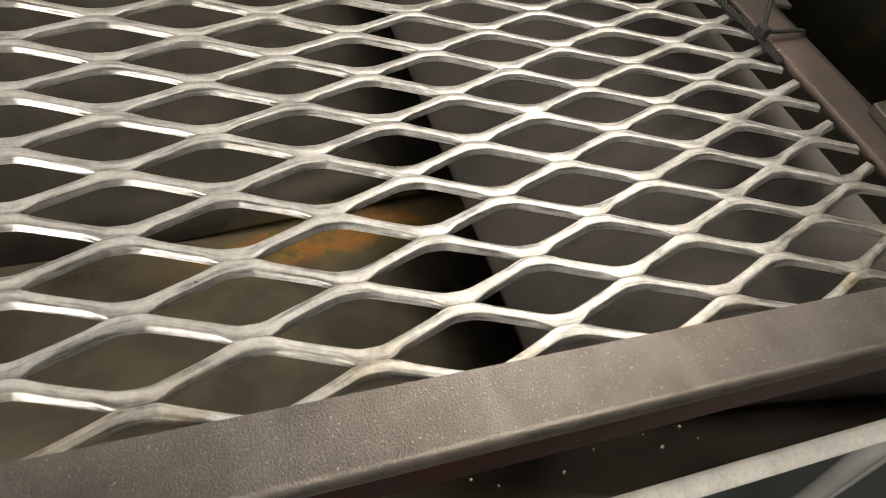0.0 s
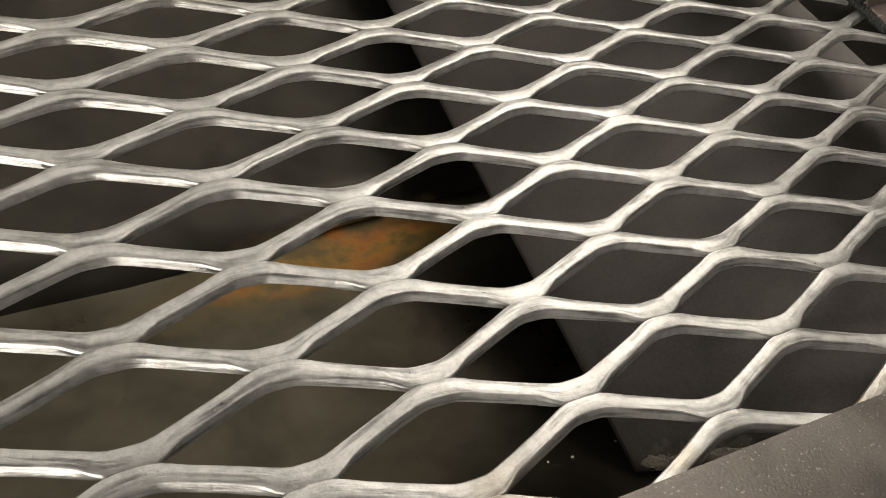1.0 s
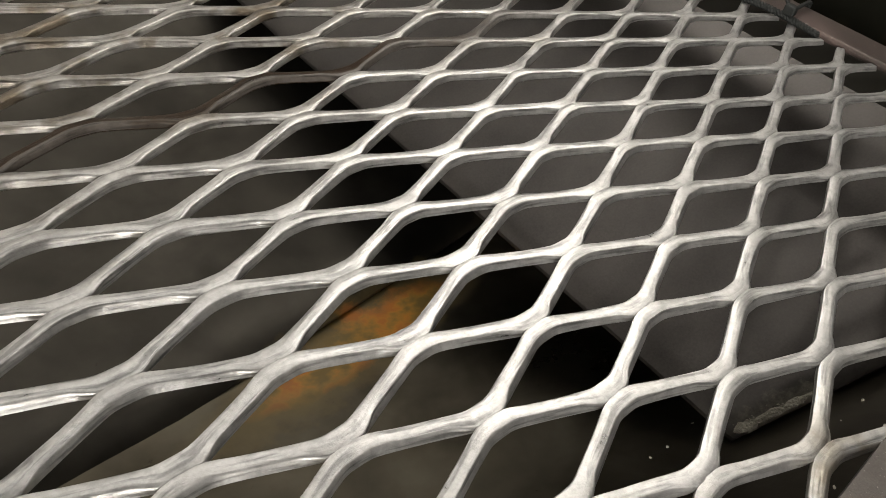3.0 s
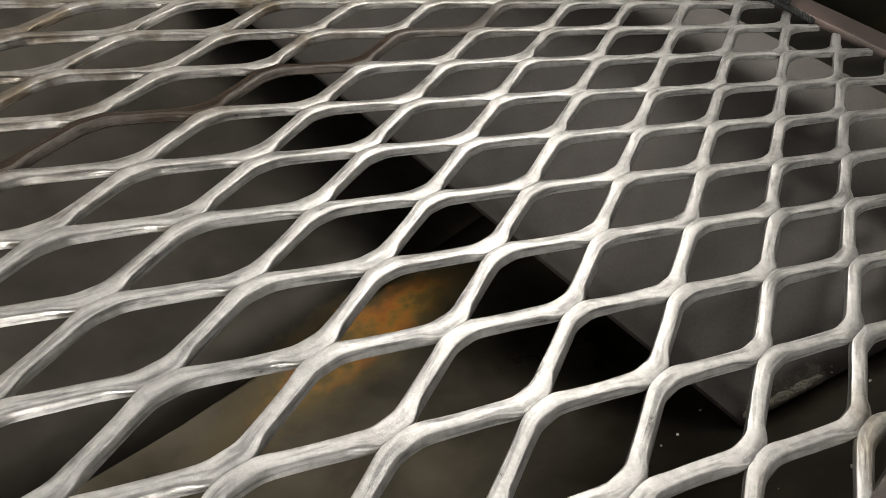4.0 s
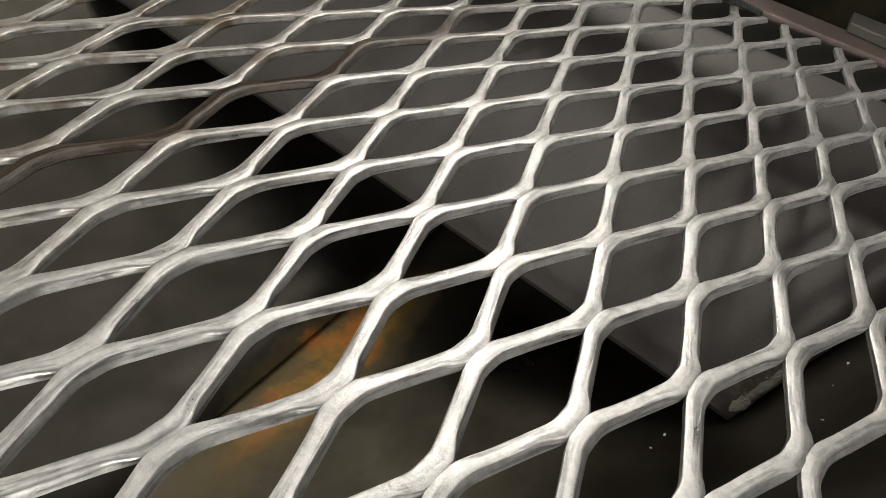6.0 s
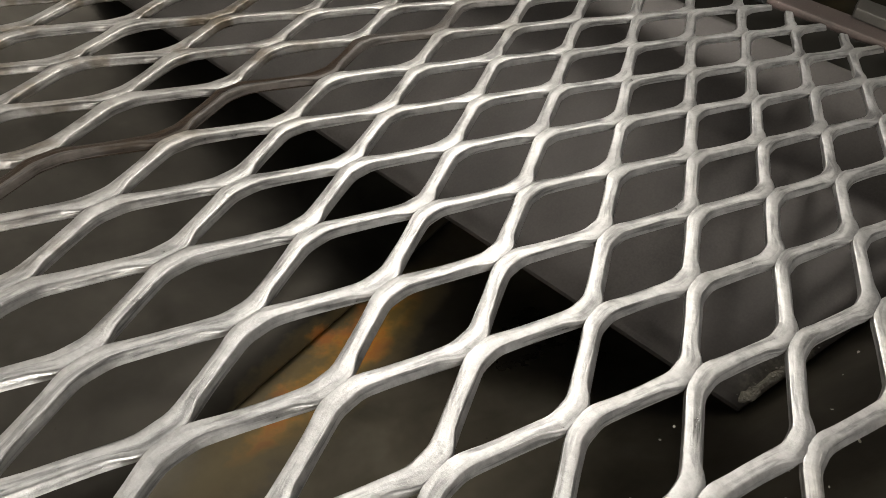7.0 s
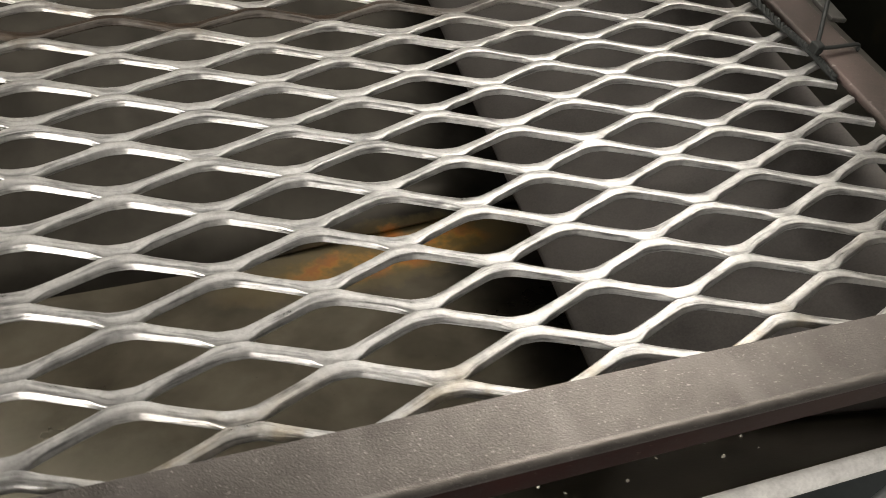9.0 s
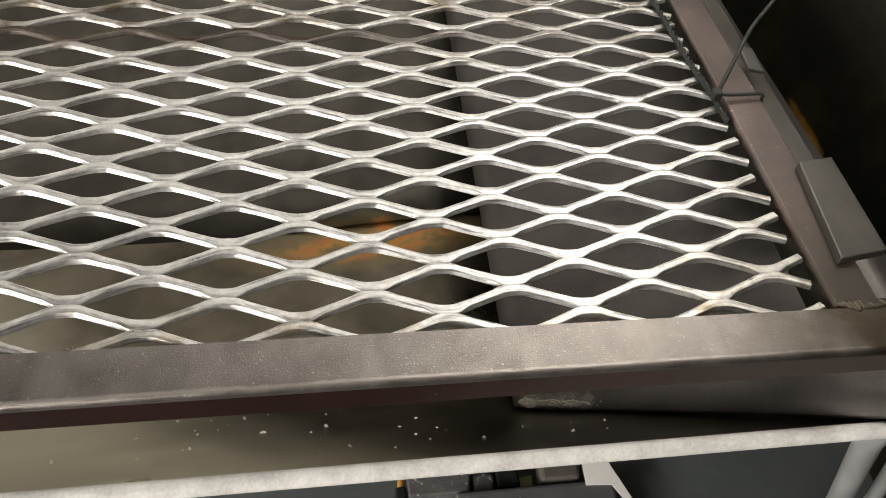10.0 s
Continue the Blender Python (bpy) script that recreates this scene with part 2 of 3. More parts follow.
CARD = patchy("white_card", (0.84, 0.83, 0.81), (0.90, 0.89, 0.87), 0.0, (0.6, 0.8), 40.0, 700.0)
ORANGE = patchy("orange_brass", (0.50, 0.24, 0.04), (0.66, 0.36, 0.08), 0.2, (0.3, 0.5), 90.0, 900.0)
WALL = patchy("workshop_wall_paint", (0.20, 0.20, 0.19), (0.28, 0.28, 0.27), 0.0, (0.7, 0.9), 3.0, 60.0, 0.0005, 0.2)
TAGGED_PAPER = patchy("yellow_paper", (0.46, 0.46, 0.28), (0.58, 0.57, 0.36), 0.0, (0.6, 0.8), 60.0, 700.0)
WOODY = patchy("dull_brown_paint", (0.085, 0.077, 0.068), (0.15, 0.136, 0.122), 0.1, (0.4, 0.6), 60.0, 700.0)
DULL = patchy("dull_grey_paint", (0.15, 0.148, 0.142), (0.21, 0.207, 0.20), 0.0, (0.5, 0.7), 8.0, 200.0, 0.0003, 0.2)
PALE = patchy("pale_cabinet_paint", (0.76, 0.75, 0.72), (0.86, 0.85, 0.82), 0.0, (0.4, 0.6), 8.0, 200.0, 0.0003, 0.2)
TUBE = patchy("brushed_tube", (0.26, 0.27, 0.275), (0.42, 0.43, 0.435), 0.5, (0.30, 0.48), 60.0, 900.0, stretch=(1, 1, 0.1))
SCUFFED = patchy("scuffed_grey_metal", (0.10, 0.10, 0.10), (0.24, 0.24, 0.245), 0.5, (0.35, 0.55), 90.0, 900.0, stretch=(0.4, 1, 1), spots=(0.55, 0.55, 0.55), spot_scale=160.0, spot_at=0.66)


def lamp_material():
    m, nodes, links, bsdf = node_material("lamp_diffuser")
    bsdf.inputs["Base Color"].default_value = (0.9, 0.9, 0.88, 1)
    bsdf.inputs["Emission Color"].default_value = (1.0, 0.95, 0.87, 1)
    bsdf.inputs["Emission Strength"].default_value = 6.0
    return m


def trough_material(name, dark, light, rough):
    """Dull brownish sheet with grit, and a rust stain lying along the seam."""
    m, nodes, links, bsdf = node_material(name)
    broad = noise_tex(nodes, links, 16.0, 5.0, 0.6)
    fine = noise_tex(nodes, links, 500.0, 3.0, 0.6)
    base = ramp(nodes, links, broad.outputs["Fac"], [(0.3, dark), (0.7, light)]).outputs["Color"]
    dirt = noise_tex(nodes, links, 30.0, 3.0, 0.5, None, 0.4)
    film = ramp(nodes, links, dirt.outputs["Fac"], [(0.34, grey(0.78)), (0.50, grey(1.0)), (0.66, grey(1.22))]).outputs["Color"]
    base = mix_colour(nodes, links, 1.0, base, film, "MULTIPLY")
    specks = noise_tex(nodes, links, 330.0, 2.0, 0.5)
    spots = ramp(nodes, links, specks.outputs["Fac"], [(0.74, grey(0.0)), (0.79, grey(0.5))]).outputs["Color"]
    base = mix_colour(nodes, links, spots, base, (0.03, 0.028, 0.022))
    pos = nodes.new("ShaderNodeTexCoord")
    axis = nodes.new("ShaderNodeSeparateXYZ")
    links.new(pos.outputs["Object"], axis.inputs["Vector"])
    warp = noise_tex(nodes, links, 42.0, 5.0, 0.65)
    shift = maths(nodes, links, "MULTIPLY", maths(nodes, links, "SUBTRACT", warp.outputs["Fac"], 0.5), 0.030)
    # along the seam: x from the stain's middle; across it: y, warped
    u = maths(nodes, links, "DIVIDE", maths(nodes, links, "SUBTRACT", axis.outputs["X"], RUST[0]), RUST[2])
    lean = maths(nodes, links, "MULTIPLY", maths(nodes, links, "SUBTRACT", axis.outputs["X"], RUST[0]), 0.12)
    y = maths(nodes, links, "SUBTRACT", maths(nodes, links, "ADD", axis.outputs["Y"], shift), maths(nodes, links, "ADD", lean, RUST[1]))
    v = maths(nodes, links, "DIVIDE", y, RUST[3])
    d = maths(nodes, links, "ADD", maths(nodes, links, "MULTIPLY", u, u), maths(nodes, links, "MULTIPLY", v, v))
    wash = ramp(nodes, links, d, [(0.25, grey(0.8)), (0.7, grey(0.4)), (1.35, grey(0.0))]).outputs["Color"]
    core = ramp(nodes, links, maths(nodes, links, "ADD", d, maths(nodes, links, "MULTIPLY", warp.outputs["Fac"], 0.5)),
                [(0.35, grey(1.0)), (0.72, grey(0.0))]).outputs["Color"]
    blot = noise_tex(nodes, links, 70.0, 3.0, 0.55)
    rust = ramp(nodes, links, blot.outputs["Fac"], [(0.36, (0.15, 0.100, 0.028)), (0.47, (0.28, 0.155, 0.028)), (0.54, (0.40, 0.170, 0.022)), (0.62, (0.36, 0.125, 0.020))]).outputs["Color"]
    colour = mix_colour(nodes, links, wash, base, (0.15, 0.110, 0.042))
    colour = mix_colour(nodes, links, core, colour, rust)
    # settled dust on the front slope, slanting ragged edge; lit look painted in
    edge = maths(nodes, links, "ADD", maths(nodes, links, "ADD", axis.outputs["Y"], maths(nodes, links, "MULTIPLY", axis.outputs["X"], 0.7)), shift)
    dust = ramp(nodes, links, maths(nodes, links, "MULTIPLY", maths(nodes, links, "SUBTRACT", 0.068, edge), 10.0), [(0.0, grey(0.0)), (0.45, grey(0.38)), (0.85, grey(0.9))]).outputs["Color"]
    colour = mix_colour(nodes, links, dust, colour, (0.40, 0.37, 0.285))
    links.new(colour, bsdf.inputs["Base Color"])
    cover = maths(nodes, links, "MAXIMUM", maths(nodes, links, "MAXIMUM", core, dust), maths(nodes, links, "MULTIPLY", wash, 0.55))
    metal = ramp(nodes, links, cover, [(0.0, grey(0.92)), (0.6, grey(0.0))]).outputs["Color"]
    links.new(metal, bsdf.inputs["Metallic"])
    r = ramp(nodes, links, maths(nodes, links, "ADD", maths(nodes, links, "MULTIPLY", broad.outputs["Fac"], 0.5),
                                 maths(nodes, links, "MULTIPLY", core, 0.3)), [(0.15, grey(rough)), (0.6, grey(rough + 0.12))])
    links.new(r.outputs["Color"], bsdf.inputs["Roughness"])
    bump(nodes, links, bsdf, fine.outputs["Fac"], 0.3, 0.0001)
    return m


RUST = (0.118, 0.171, 0.108, 0.028)
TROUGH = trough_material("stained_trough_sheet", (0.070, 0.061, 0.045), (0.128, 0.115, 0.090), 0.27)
# Same sheet material; the rear's dimmer look is put into its darker colour.
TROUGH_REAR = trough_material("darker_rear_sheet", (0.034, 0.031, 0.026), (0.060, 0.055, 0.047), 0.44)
DIFFUSER = lamp_material()

# ---- mesh helpers ----


def part(name, bm, material, parent, label=""):
    mesh = bpy.data.meshes.new(name)
    bm.normal_update()
    bm.to_mesh(mesh)
    bm.free()
    mesh.materials.append(material)
    ob = new(name, mesh)
    if parent is not None:
        ob.parent = parent
    if label:
        tagged(ob, label)
    return ob


def thing(name, label, category, group="", kind="", at=(0, 0, 0)):
    ob = new(name)
    ob.empty_display_size = 0.01
    ob.location = at
    return tagged(ob, label, category, group, kind)


def prism(points, depth_vec, bevel=0.0, segments=2):
    """A solid from a planar outline, pushed along depth_vec, with worn edges."""
    bm = bmesh.new()
    n = len(points)
    low = [bm.verts.new(p) for p in points]
    high = [bm.verts.new(Vector(p) + Vector(depth_vec)) for p in points]
    bm.faces.new(low[::-1])
    bm.faces.new(high)
    for i in range(n):
        bm.faces.new((low[i], low[(i + 1) % n], high[(i + 1) % n], high[i]))
    bmesh.ops.recalc_face_normals(bm, faces=bm.faces)
    if bevel:
        bmesh.ops.bevel(bm, geom=list(bm.edges), offset=bevel, segments=segments, affect="EDGES", profile=0.5)
    return bm


def box(x0, x1, y0, y1, z0, z1, bevel=0.0, segments=2):
    return prism([(x0, y0, z0), (x1, y0, z0), (x1, y1, z0), (x0, y1, z0)], (0, 0, z1 - z0), bevel, segments)


def sheet(profile, x0, x1, thick, steps=24, wobble=0.0):
    """A bent sheet: a profile of (y, z) drawn out along x, with a thickness below it."""
    bm = bmesh.new()
    pts = [Vector((0, y, z)) for y, z in profile]
    rows = []
    for i, p in enumerate(pts):
        a, b = pts[max(i - 1, 0)], pts[min(i + 1, len(pts) - 1)]
        t = (b - a).normalized()
        down = Vector((0, t.z, -t.y))
        top, low = [], []
        for k in range(steps + 1):
            x = x0 + (x1 - x0) * k / steps
            w = wobble * noise.noise((x * 9, p.y * 9, 3.1)) if wobble else 0.0
            top.append(bm.verts.new((x, p.y, p.z + w)))
            low.append(bm.verts.new((x, p.y + down.y * thick, p.z + w + down.z * thick)))
        rows.append((top, low))
    for (t0, l0), (t1, l1) in zip(rows, rows[1:]):
        for k in range(steps):
            bm.faces.new((t0[k], t0[k + 1], t1[k + 1], t1[k]))
            bm.faces.new((l0[k + 1], l0[k], l1[k], l1[k + 1]))
    for t, l in (rows[0], rows[-1]):
        for k in range(steps):
            bm.faces.new((t[k], t[k + 1], l[k + 1], l[k]))
    for k in (0, steps):
        for (t0, l0), (t1, l1) in zip(rows, rows[1:]):
            bm.faces.new((t0[k], t1[k], l1[k], l0[k]))
    bmesh.ops.recalc_face_normals(bm, faces=bm.faces)
    for f in bm.faces:
        f.smooth = True
    return bm


def tube(path, radius, sides=10, flat=1.0):
    """A round or flattened rod along a path, with closed ends; radius: one number or one for each point."""
    bm = bmesh.new()
    pts = [Vector(p) for p in path]
    rings = []
    for i, p in enumerate(pts):
        t = (pts[min(i + 1, len(pts) - 1)] - pts[max(i - 1, 0)]).normalized()
        side = t.cross(Vector((0, 0, 1)))
        side = side.normalized() if side.length > 1e-4 else Vector((1, 0, 0))
        up = side.cross(t)
        r = radius[i] if isinstance(radius, (list, tuple)) else radius
        rings.append([bm.verts.new(p + side * (r * math.cos(a)) + up * (r * flat * math.sin(a)))
                      for a in (2 * math.pi * k / sides for k in range(sides))])
    for r0, r1 in zip(rings, rings[1:]):
        for k in range(sides):
            bm.faces.new((r0[k], r0[(k + 1) % sides], r1[(k + 1) % sides], r1[k])).smooth = True
    bm.faces.new(rings[0][::-1])
    bm.faces.new(rings[-1])
    bmesh.ops.recalc_face_normals(bm, faces=bm.faces)
    return bm


def arc(points, steps=8):
    """A smooth path through a few points (Catmull-Rom)."""
    pts = [Vector(p) for p in points]
    pts = [2 * pts[0] - pts[1], *pts, 2 * pts[-1] - pts[-2]]
    out = []
    for a, b, c, d in zip(pts, pts[1:], pts[2:], pts[3:]):
        for k in range(steps):
            u = k / steps
            out.append(0.5 * (2 * b + (c - a) * u + (2 * a - 5 * b + 4 * c - d) * u * u + (3 * b - a - 3 * c + d) * u ** 3))
    return [*out, pts[-2]]


# ---- trough below the grate ----
SEAM_Y, SEAM_Z = 0.1955, -0.179
trough = thing("trough", "dull brownish sheet-metal trough with a rust stain along its seam", "trough")
front_profile = [(-0.0470, -0.0515), (-0.0435, -0.0530), (-0.0397, -0.0555), (-0.0300, -0.0672), (-0.0103, -0.0925), (0.0095, -0.1180), (0.030, -0.1350),
                 (0.060, -0.1500), (0.100, -0.1620), (0.150, -0.1725), (SEAM_Y - 0.010, SEAM_Z - 0.0005), (SEAM_Y + 0.035, SEAM_Z - 0.0008)]
front_profile = [(p.y, p.z) for p in arc([(0, y, z) for y, z in front_profile], 4)]
part("front_sheet", sheet(front_profile, -0.42, 0.40, 0.0015, 30, 0.0008), TROUGH, trough)


def lapped_sheet():
    """The rear sheet, lapped over the front one along a slightly skewed seam."""
    bm = sheet([(SEAM_Y - 0.004, SEAM_Z + 0.0028), (SEAM_Y + 0.03, SEAM_Z + 0.0030), (0.30, -0.168), (0.40, -0.150), (0.47, -0.120), (0.50, -0.06)],
               -0.42, 0.335, 0.0018, 30, 0.0010)
    for v in bm.verts:
        v.co.z -= 0.0025 * min(max((0.085 - v.co.x) / 0.05, 0.0), 1.0) * max(0.0, 1 - (v.co.y - SEAM_Y) / 0.08)
        v.co.y += 0.103 * (v.co.x - 0.135) * max(0.0, 1 - (v.co.y - SEAM_Y) / 0.12)
    return bm


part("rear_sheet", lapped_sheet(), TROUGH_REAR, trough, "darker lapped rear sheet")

# ---- sloping side plate ----
side_plate = thing("side_plate", "grey steel plate sloping down into the trough", "plate")


def plate_z(x):
    return -0.1145 + 0.54 * (x - 0.1755)


def plate_near(x):
    return 0.0095 - 0.395 * (x - 0.1755)


def sloped_plate():
    bm = bmesh.new()
    nx, ny = 16, 40
    grid = []
    for t in (0.0, -0.002):
        layer = []
        for i in range(nx + 1):
            col = []
            for k in range(ny + 1):
                x = 0.1745 + (0.336 - 0.1745) * i / nx
                y0 = plate_near(x)
                y = y0 + (0.48 - y0) * k / ny
                x += 0.0266 * (y - 0.02) * (1 - i / nx)
                col.append(bm.verts.new((x, y, plate_z(x) + t + 0.0008 * noise.noise((x * 14, y * 14, 1.7)))))
            layer.append(col)
        grid.append(layer)
    for s, layer in enumerate(grid):
        for i in range(nx):
            for k in range(ny):
                q = (layer[i][k], layer[i + 1][k], layer[i + 1][k + 1], layer[i][k + 1])
                bm.faces.new(q if s == 0 else q[::-1]).smooth = True
    top, low = grid
    for i in range(nx):
        for k in (0, ny):
            bm.faces.new((top[i][k], low[i][k], low[i + 1][k], top[i + 1][k]))
    for k in range(ny):
        for i in (0, nx):
            bm.faces.new((top[i][k], top[i][k + 1], low[i][k + 1], low[i][k]))
    bmesh.ops.recalc_face_normals(bm, faces=bm.faces)
    return bm


DUSTY = patchy("dusty_plate_steel", (0.034, 0.031, 0.029), (0.078, 0.071, 0.066), 0.60, (0.40, 0.52), 22.0, 900.0, 0.0001, 0.4)


def dust_film(m):
    """Pale caked dust with a ragged outline along the plate's foot, next to its corner."""
    nodes, links = m.node_tree.nodes, m.node_tree.links
    bsdf = nodes["Principled BSDF"]
    base = bsdf.inputs["Base Color"].links[0].from_socket
    pos = nodes.new("ShaderNodeTexCoord")
    axis = nodes.new("ShaderNodeSeparateXYZ")
    links.new(pos.outputs["Object"], axis.inputs["Vector"])
    rag = noise_tex(nodes, links, 130.0, 5.0, 0.7)
    lumps = noise_tex(nodes, links, 420.0, 3.0, 0.6)
    wander = maths(nodes, links, "MULTIPLY", maths(nodes, links, "SUBTRACT", rag.outputs["Fac"], 0.5), 0.022)
    along = maths(nodes, links, "SUBTRACT", axis.outputs["X"], 0.1755)
    off = maths(nodes, links, "SUBTRACT", maths(nodes, links, "ADD", axis.outputs["Y"], maths(nodes, links, "MULTIPLY", along, 0.395)), 0.0095)
    near = ramp(nodes, links, maths(nodes, links, "MULTIPLY", maths(nodes, links, "ADD", off, wander), 42.0), [(0.20, grey(1.0)), (0.42, grey(0.0))]).outputs["Color"]
    start = ramp(nodes, links, maths(nodes, links, "MULTIPLY", maths(nodes, links, "ADD", along, wander), 30.0), [(0.05, grey(0.0)), (0.22, grey(1.0)), (0.95, grey(1.0)), (1.0, grey(0.0))]).outputs["Color"]
    film = maths(nodes, links, "MULTIPLY", near, start, True)
    pale = ramp(nodes, links, lumps.outputs["Fac"], [(0.35, (0.085, 0.080, 0.066)), (0.65, (0.175, 0.165, 0.138))]).outputs["Color"]
    links.new(mix_colour(nodes, links, maths(nodes, links, "MULTIPLY", film, 0.9), base, pale), bsdf.inputs["Base Color"])


dust_film(DUSTY)
part("panel", sloped_plate(), DUSTY, side_plate)
# Added out of sight to keep side light from under the plate.
part("riser", box(0.262, 0.264, 0.11, 0.47, -0.175, plate_z(0.262) - 0.003), TROUGH, side_plate, "unseen riser added under the plate to block stray light")


def dust_bead():
    """A low ragged bank of caked dust along the foot of the sloping plate."""
    bm = bmesh.new()
    nu, nv = 150, 14
    grid = []
    for i in range(nu + 1):
        x = 0.1755 + 0.032 * i / nu
        ends = min(1.0, i / 8, (nu - i) / 8)
        wide = ends * (0.0022 + 0.0016 * noise.noise((x * 140, 2.1, 0)) + 0.0012 * noise.noise((x * 420, 7.1, 0)))
        col = []
        for k in range(nv + 1):
            v = k / nv * 2 - 1
            y = plate_near(x) + 0.0024 + v * max(wide, 0.0002)
            lump = 0.75 + 0.45 * noise.noise((x * 500, y * 500, 3.3)) + 0.3 * noise.noise((x * 1500, y * 1500, 9.3))
            col.append(bm.verts.new((x, y, plate_z(x) - 0.0006 + ends * (1 - v * v) * 0.0012 * max(lump, 0.2))))
        grid.append(col)
    for a, b in zip(grid, grid[1:]):
        for k in range(nv):
            bm.faces.new((a[k], b[k], b[k + 1], a[k + 1])).smooth = True
    return bm


def loose_dust():
    """A ragged bead of caked dust along the foot of the sloping plate."""
    rng = random.Random(4)
    bm = bmesh.new()
    for n in range(26):
        u = rng.random()
        x = 0.176 + 0.036 * u
        y = plate_near(x) + abs(rng.gauss(0.0030, 0.0022))
        m = pose(x, y, plate_z(x) + 0.0006, 0, -28, rng.uniform(0, 360)) @ Matrix.Diagonal((rng.uniform(0.0002, 0.0008), rng.uniform(0.0002, 0.0006), rng.uniform(0.0001, 0.0003), 1))
        bmesh.ops.create_icosphere(bm, subdivisions=1, radius=1.0, matrix=m)
    return bm


tagged(part("caked_dust", dust_bead(), DIRT, side_plate, "pale caked dust along the plate's foot"), kind="stuff")
tagged(part("loose_dust", loose_dust(), DIRT, side_plate, "pale crumbs of dust"), kind="stuff")


def chips(count, seed, area, height):
    rng = random.Random(seed)
    bm = bmesh.new()
    for n in range(count):
        x, y = rng.uniform(*area[0]), rng.uniform(*area[1])
        s = rng.choice((0.0003, 0.0004, 0.0005, 0.0007, 0.0010))
        m = pose(x, y, height(x, y) + 0.2 * s, rng.uniform(0, 40), rng.uniform(0, 40), rng.uniform(0, 360)) @ Matrix.Diagonal((s * rng.uniform(0.8, 2.0), s, 0.5 * s, 1))
        bmesh.ops.create_icosphere(bm, subdivisions=1, radius=1.0, matrix=m)
    return bm


def trough_z(x, y):
    for (y0, z0), (y1, z1) in zip(front_profile, front_profile[1:]):
        if y0 <= y <= y1:
            return z0 + (z1 - z0) * (y - y0) / (y1 - y0) + 0.0008 * noise.noise((x * 9, y * 9, 3.1))
    return SEAM_Z


grit = part("grit", chips(80, 11, ((-0.14, 0.22), (-0.030, 0.035)), trough_z), GRIT, None)
tagged(grit, "pale grains of blasting grit scattered on the trough", "grit", kind="stuff")

# ---- front sill ----
sill = thing("front_sill", "bare metal sill with a rolled bright edge", "sill")
part("rolled_edge", prism([(-0.45, -0.0488, -0.0518), (-0.45, -0.0418, -0.0518), (-0.45, -0.0418, -0.0495), (-0.45, -0.0434, -0.0477), (-0.45, -0.0448, -0.0475), (-0.45, -0.0468, -0.0477), (-0.45, -0.0488, -0.0495)],
                          (0.86, 0, 0), 0.0008), SILL, sill)

# ---- steel frame that carries the grate ----
steel_frame = thing("grate_frame", "brown mill-scale angle-iron frame with a welded corner", "frame")
FRONT_IN, FRONT_OUT, TOP = -0.0190, -0.0380, 0.0018


def angle_iron(x0, x1):
    """Angle iron along x: a flat top flange and a leg that hangs down at the front."""
    y0, y1 = FRONT_OUT, FRONT_IN
    outline = [(x0, y1, TOP), (x0, y1, TOP - 0.0030), (x0, y0, TOP - 0.0030)]
    outline += [(x0, y0 + 0.0024 - 0.0024 * math.cos(a), TOP - 0.0024 + 0.0024 * math.sin(a)) for a in (radians(d) for d in range(0, 91, 15))]
    bm = prism(outline, (x1 - x0, 0, 0))
    for f in bm.faces:
        f.smooth = abs(f.normal.x) < 0.5
    for e in bm.edges:
        e.smooth = e.calc_face_angle(0) < radians(28)
    return bm


part("front_bar", angle_iron(-0.45, 0.404), BAR, steel_frame)
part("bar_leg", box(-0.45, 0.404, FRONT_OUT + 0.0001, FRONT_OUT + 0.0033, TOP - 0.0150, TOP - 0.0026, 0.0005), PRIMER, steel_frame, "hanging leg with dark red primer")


def side_x(y):
    return 0.2717 + 0.018 * y


def side_bar():
    """The side bar, set slightly askew, with its leg hanging along the grate's edge."""
    bm = bmesh.new()
    outline = [(0.0, TOP - 0.0010), (0.0010, TOP), (0.0190, TOP), (0.0190, TOP - 0.0030), (0.0, TOP - 0.0030)]
    ends = []
    for y in (FRONT_IN + 0.0008, 0.47):
        ends.append([bm.verts.new((side_x(y) + u, y, z)) for u, z in outline])
    n = len(outline)
    for i in range(n):
        bm.faces.new((ends[0][i], ends[0][(i + 1) % n], ends[1][(i + 1) % n], ends[1][i]))
    bm.faces.new(ends[0][::-1])
    bm.faces.new(ends[1])
    bmesh.ops.recalc_face_normals(bm, faces=bm.faces)
    bmesh.ops.bevel(bm, geom=list(bm.edges), offset=0.0006, segments=2, affect="EDGES", profile=0.5)
    return bm


part("side_bar", side_bar(), BAR_RED, steel_frame, "side bar with worn reddish primer")
# The leg hangs in shade; that shade is put into its near-black material.
part("side_leg", prism([(side_x(y) + u, y, TOP - 0.0150) for u, y in ((0.0003, FRONT_IN + 0.0010), (0.0033, FRONT_IN + 0.0010), (0.0033, 0.47), (0.0003, 0.47))], (0, 0, 0.0121), 0.0003), DARK, steel_frame,
     "hanging leg of the side bar, darkened for its shade")
part("ledge_strip", prism([(side_x(y) + u, y, -0.0095) for u, y in ((0.0198, 0.066), (0.0370, 0.066), (0.0370, 0.47), (0.0198, 0.47))], (0, 0, 0.0025), 0.0003), TAB, steel_frame)
part("lug", prism([(0.2815, 0.0009, 0.0018), (0.3034, 0.0044, 0.0018), (0.3055, 0.0574, 0.0018), (0.2885, 0.0547, 0.0018)], (0, 0, 0.0042), 0.0006), TAB, steel_frame,
     "flat ground steel lug beside the bar")
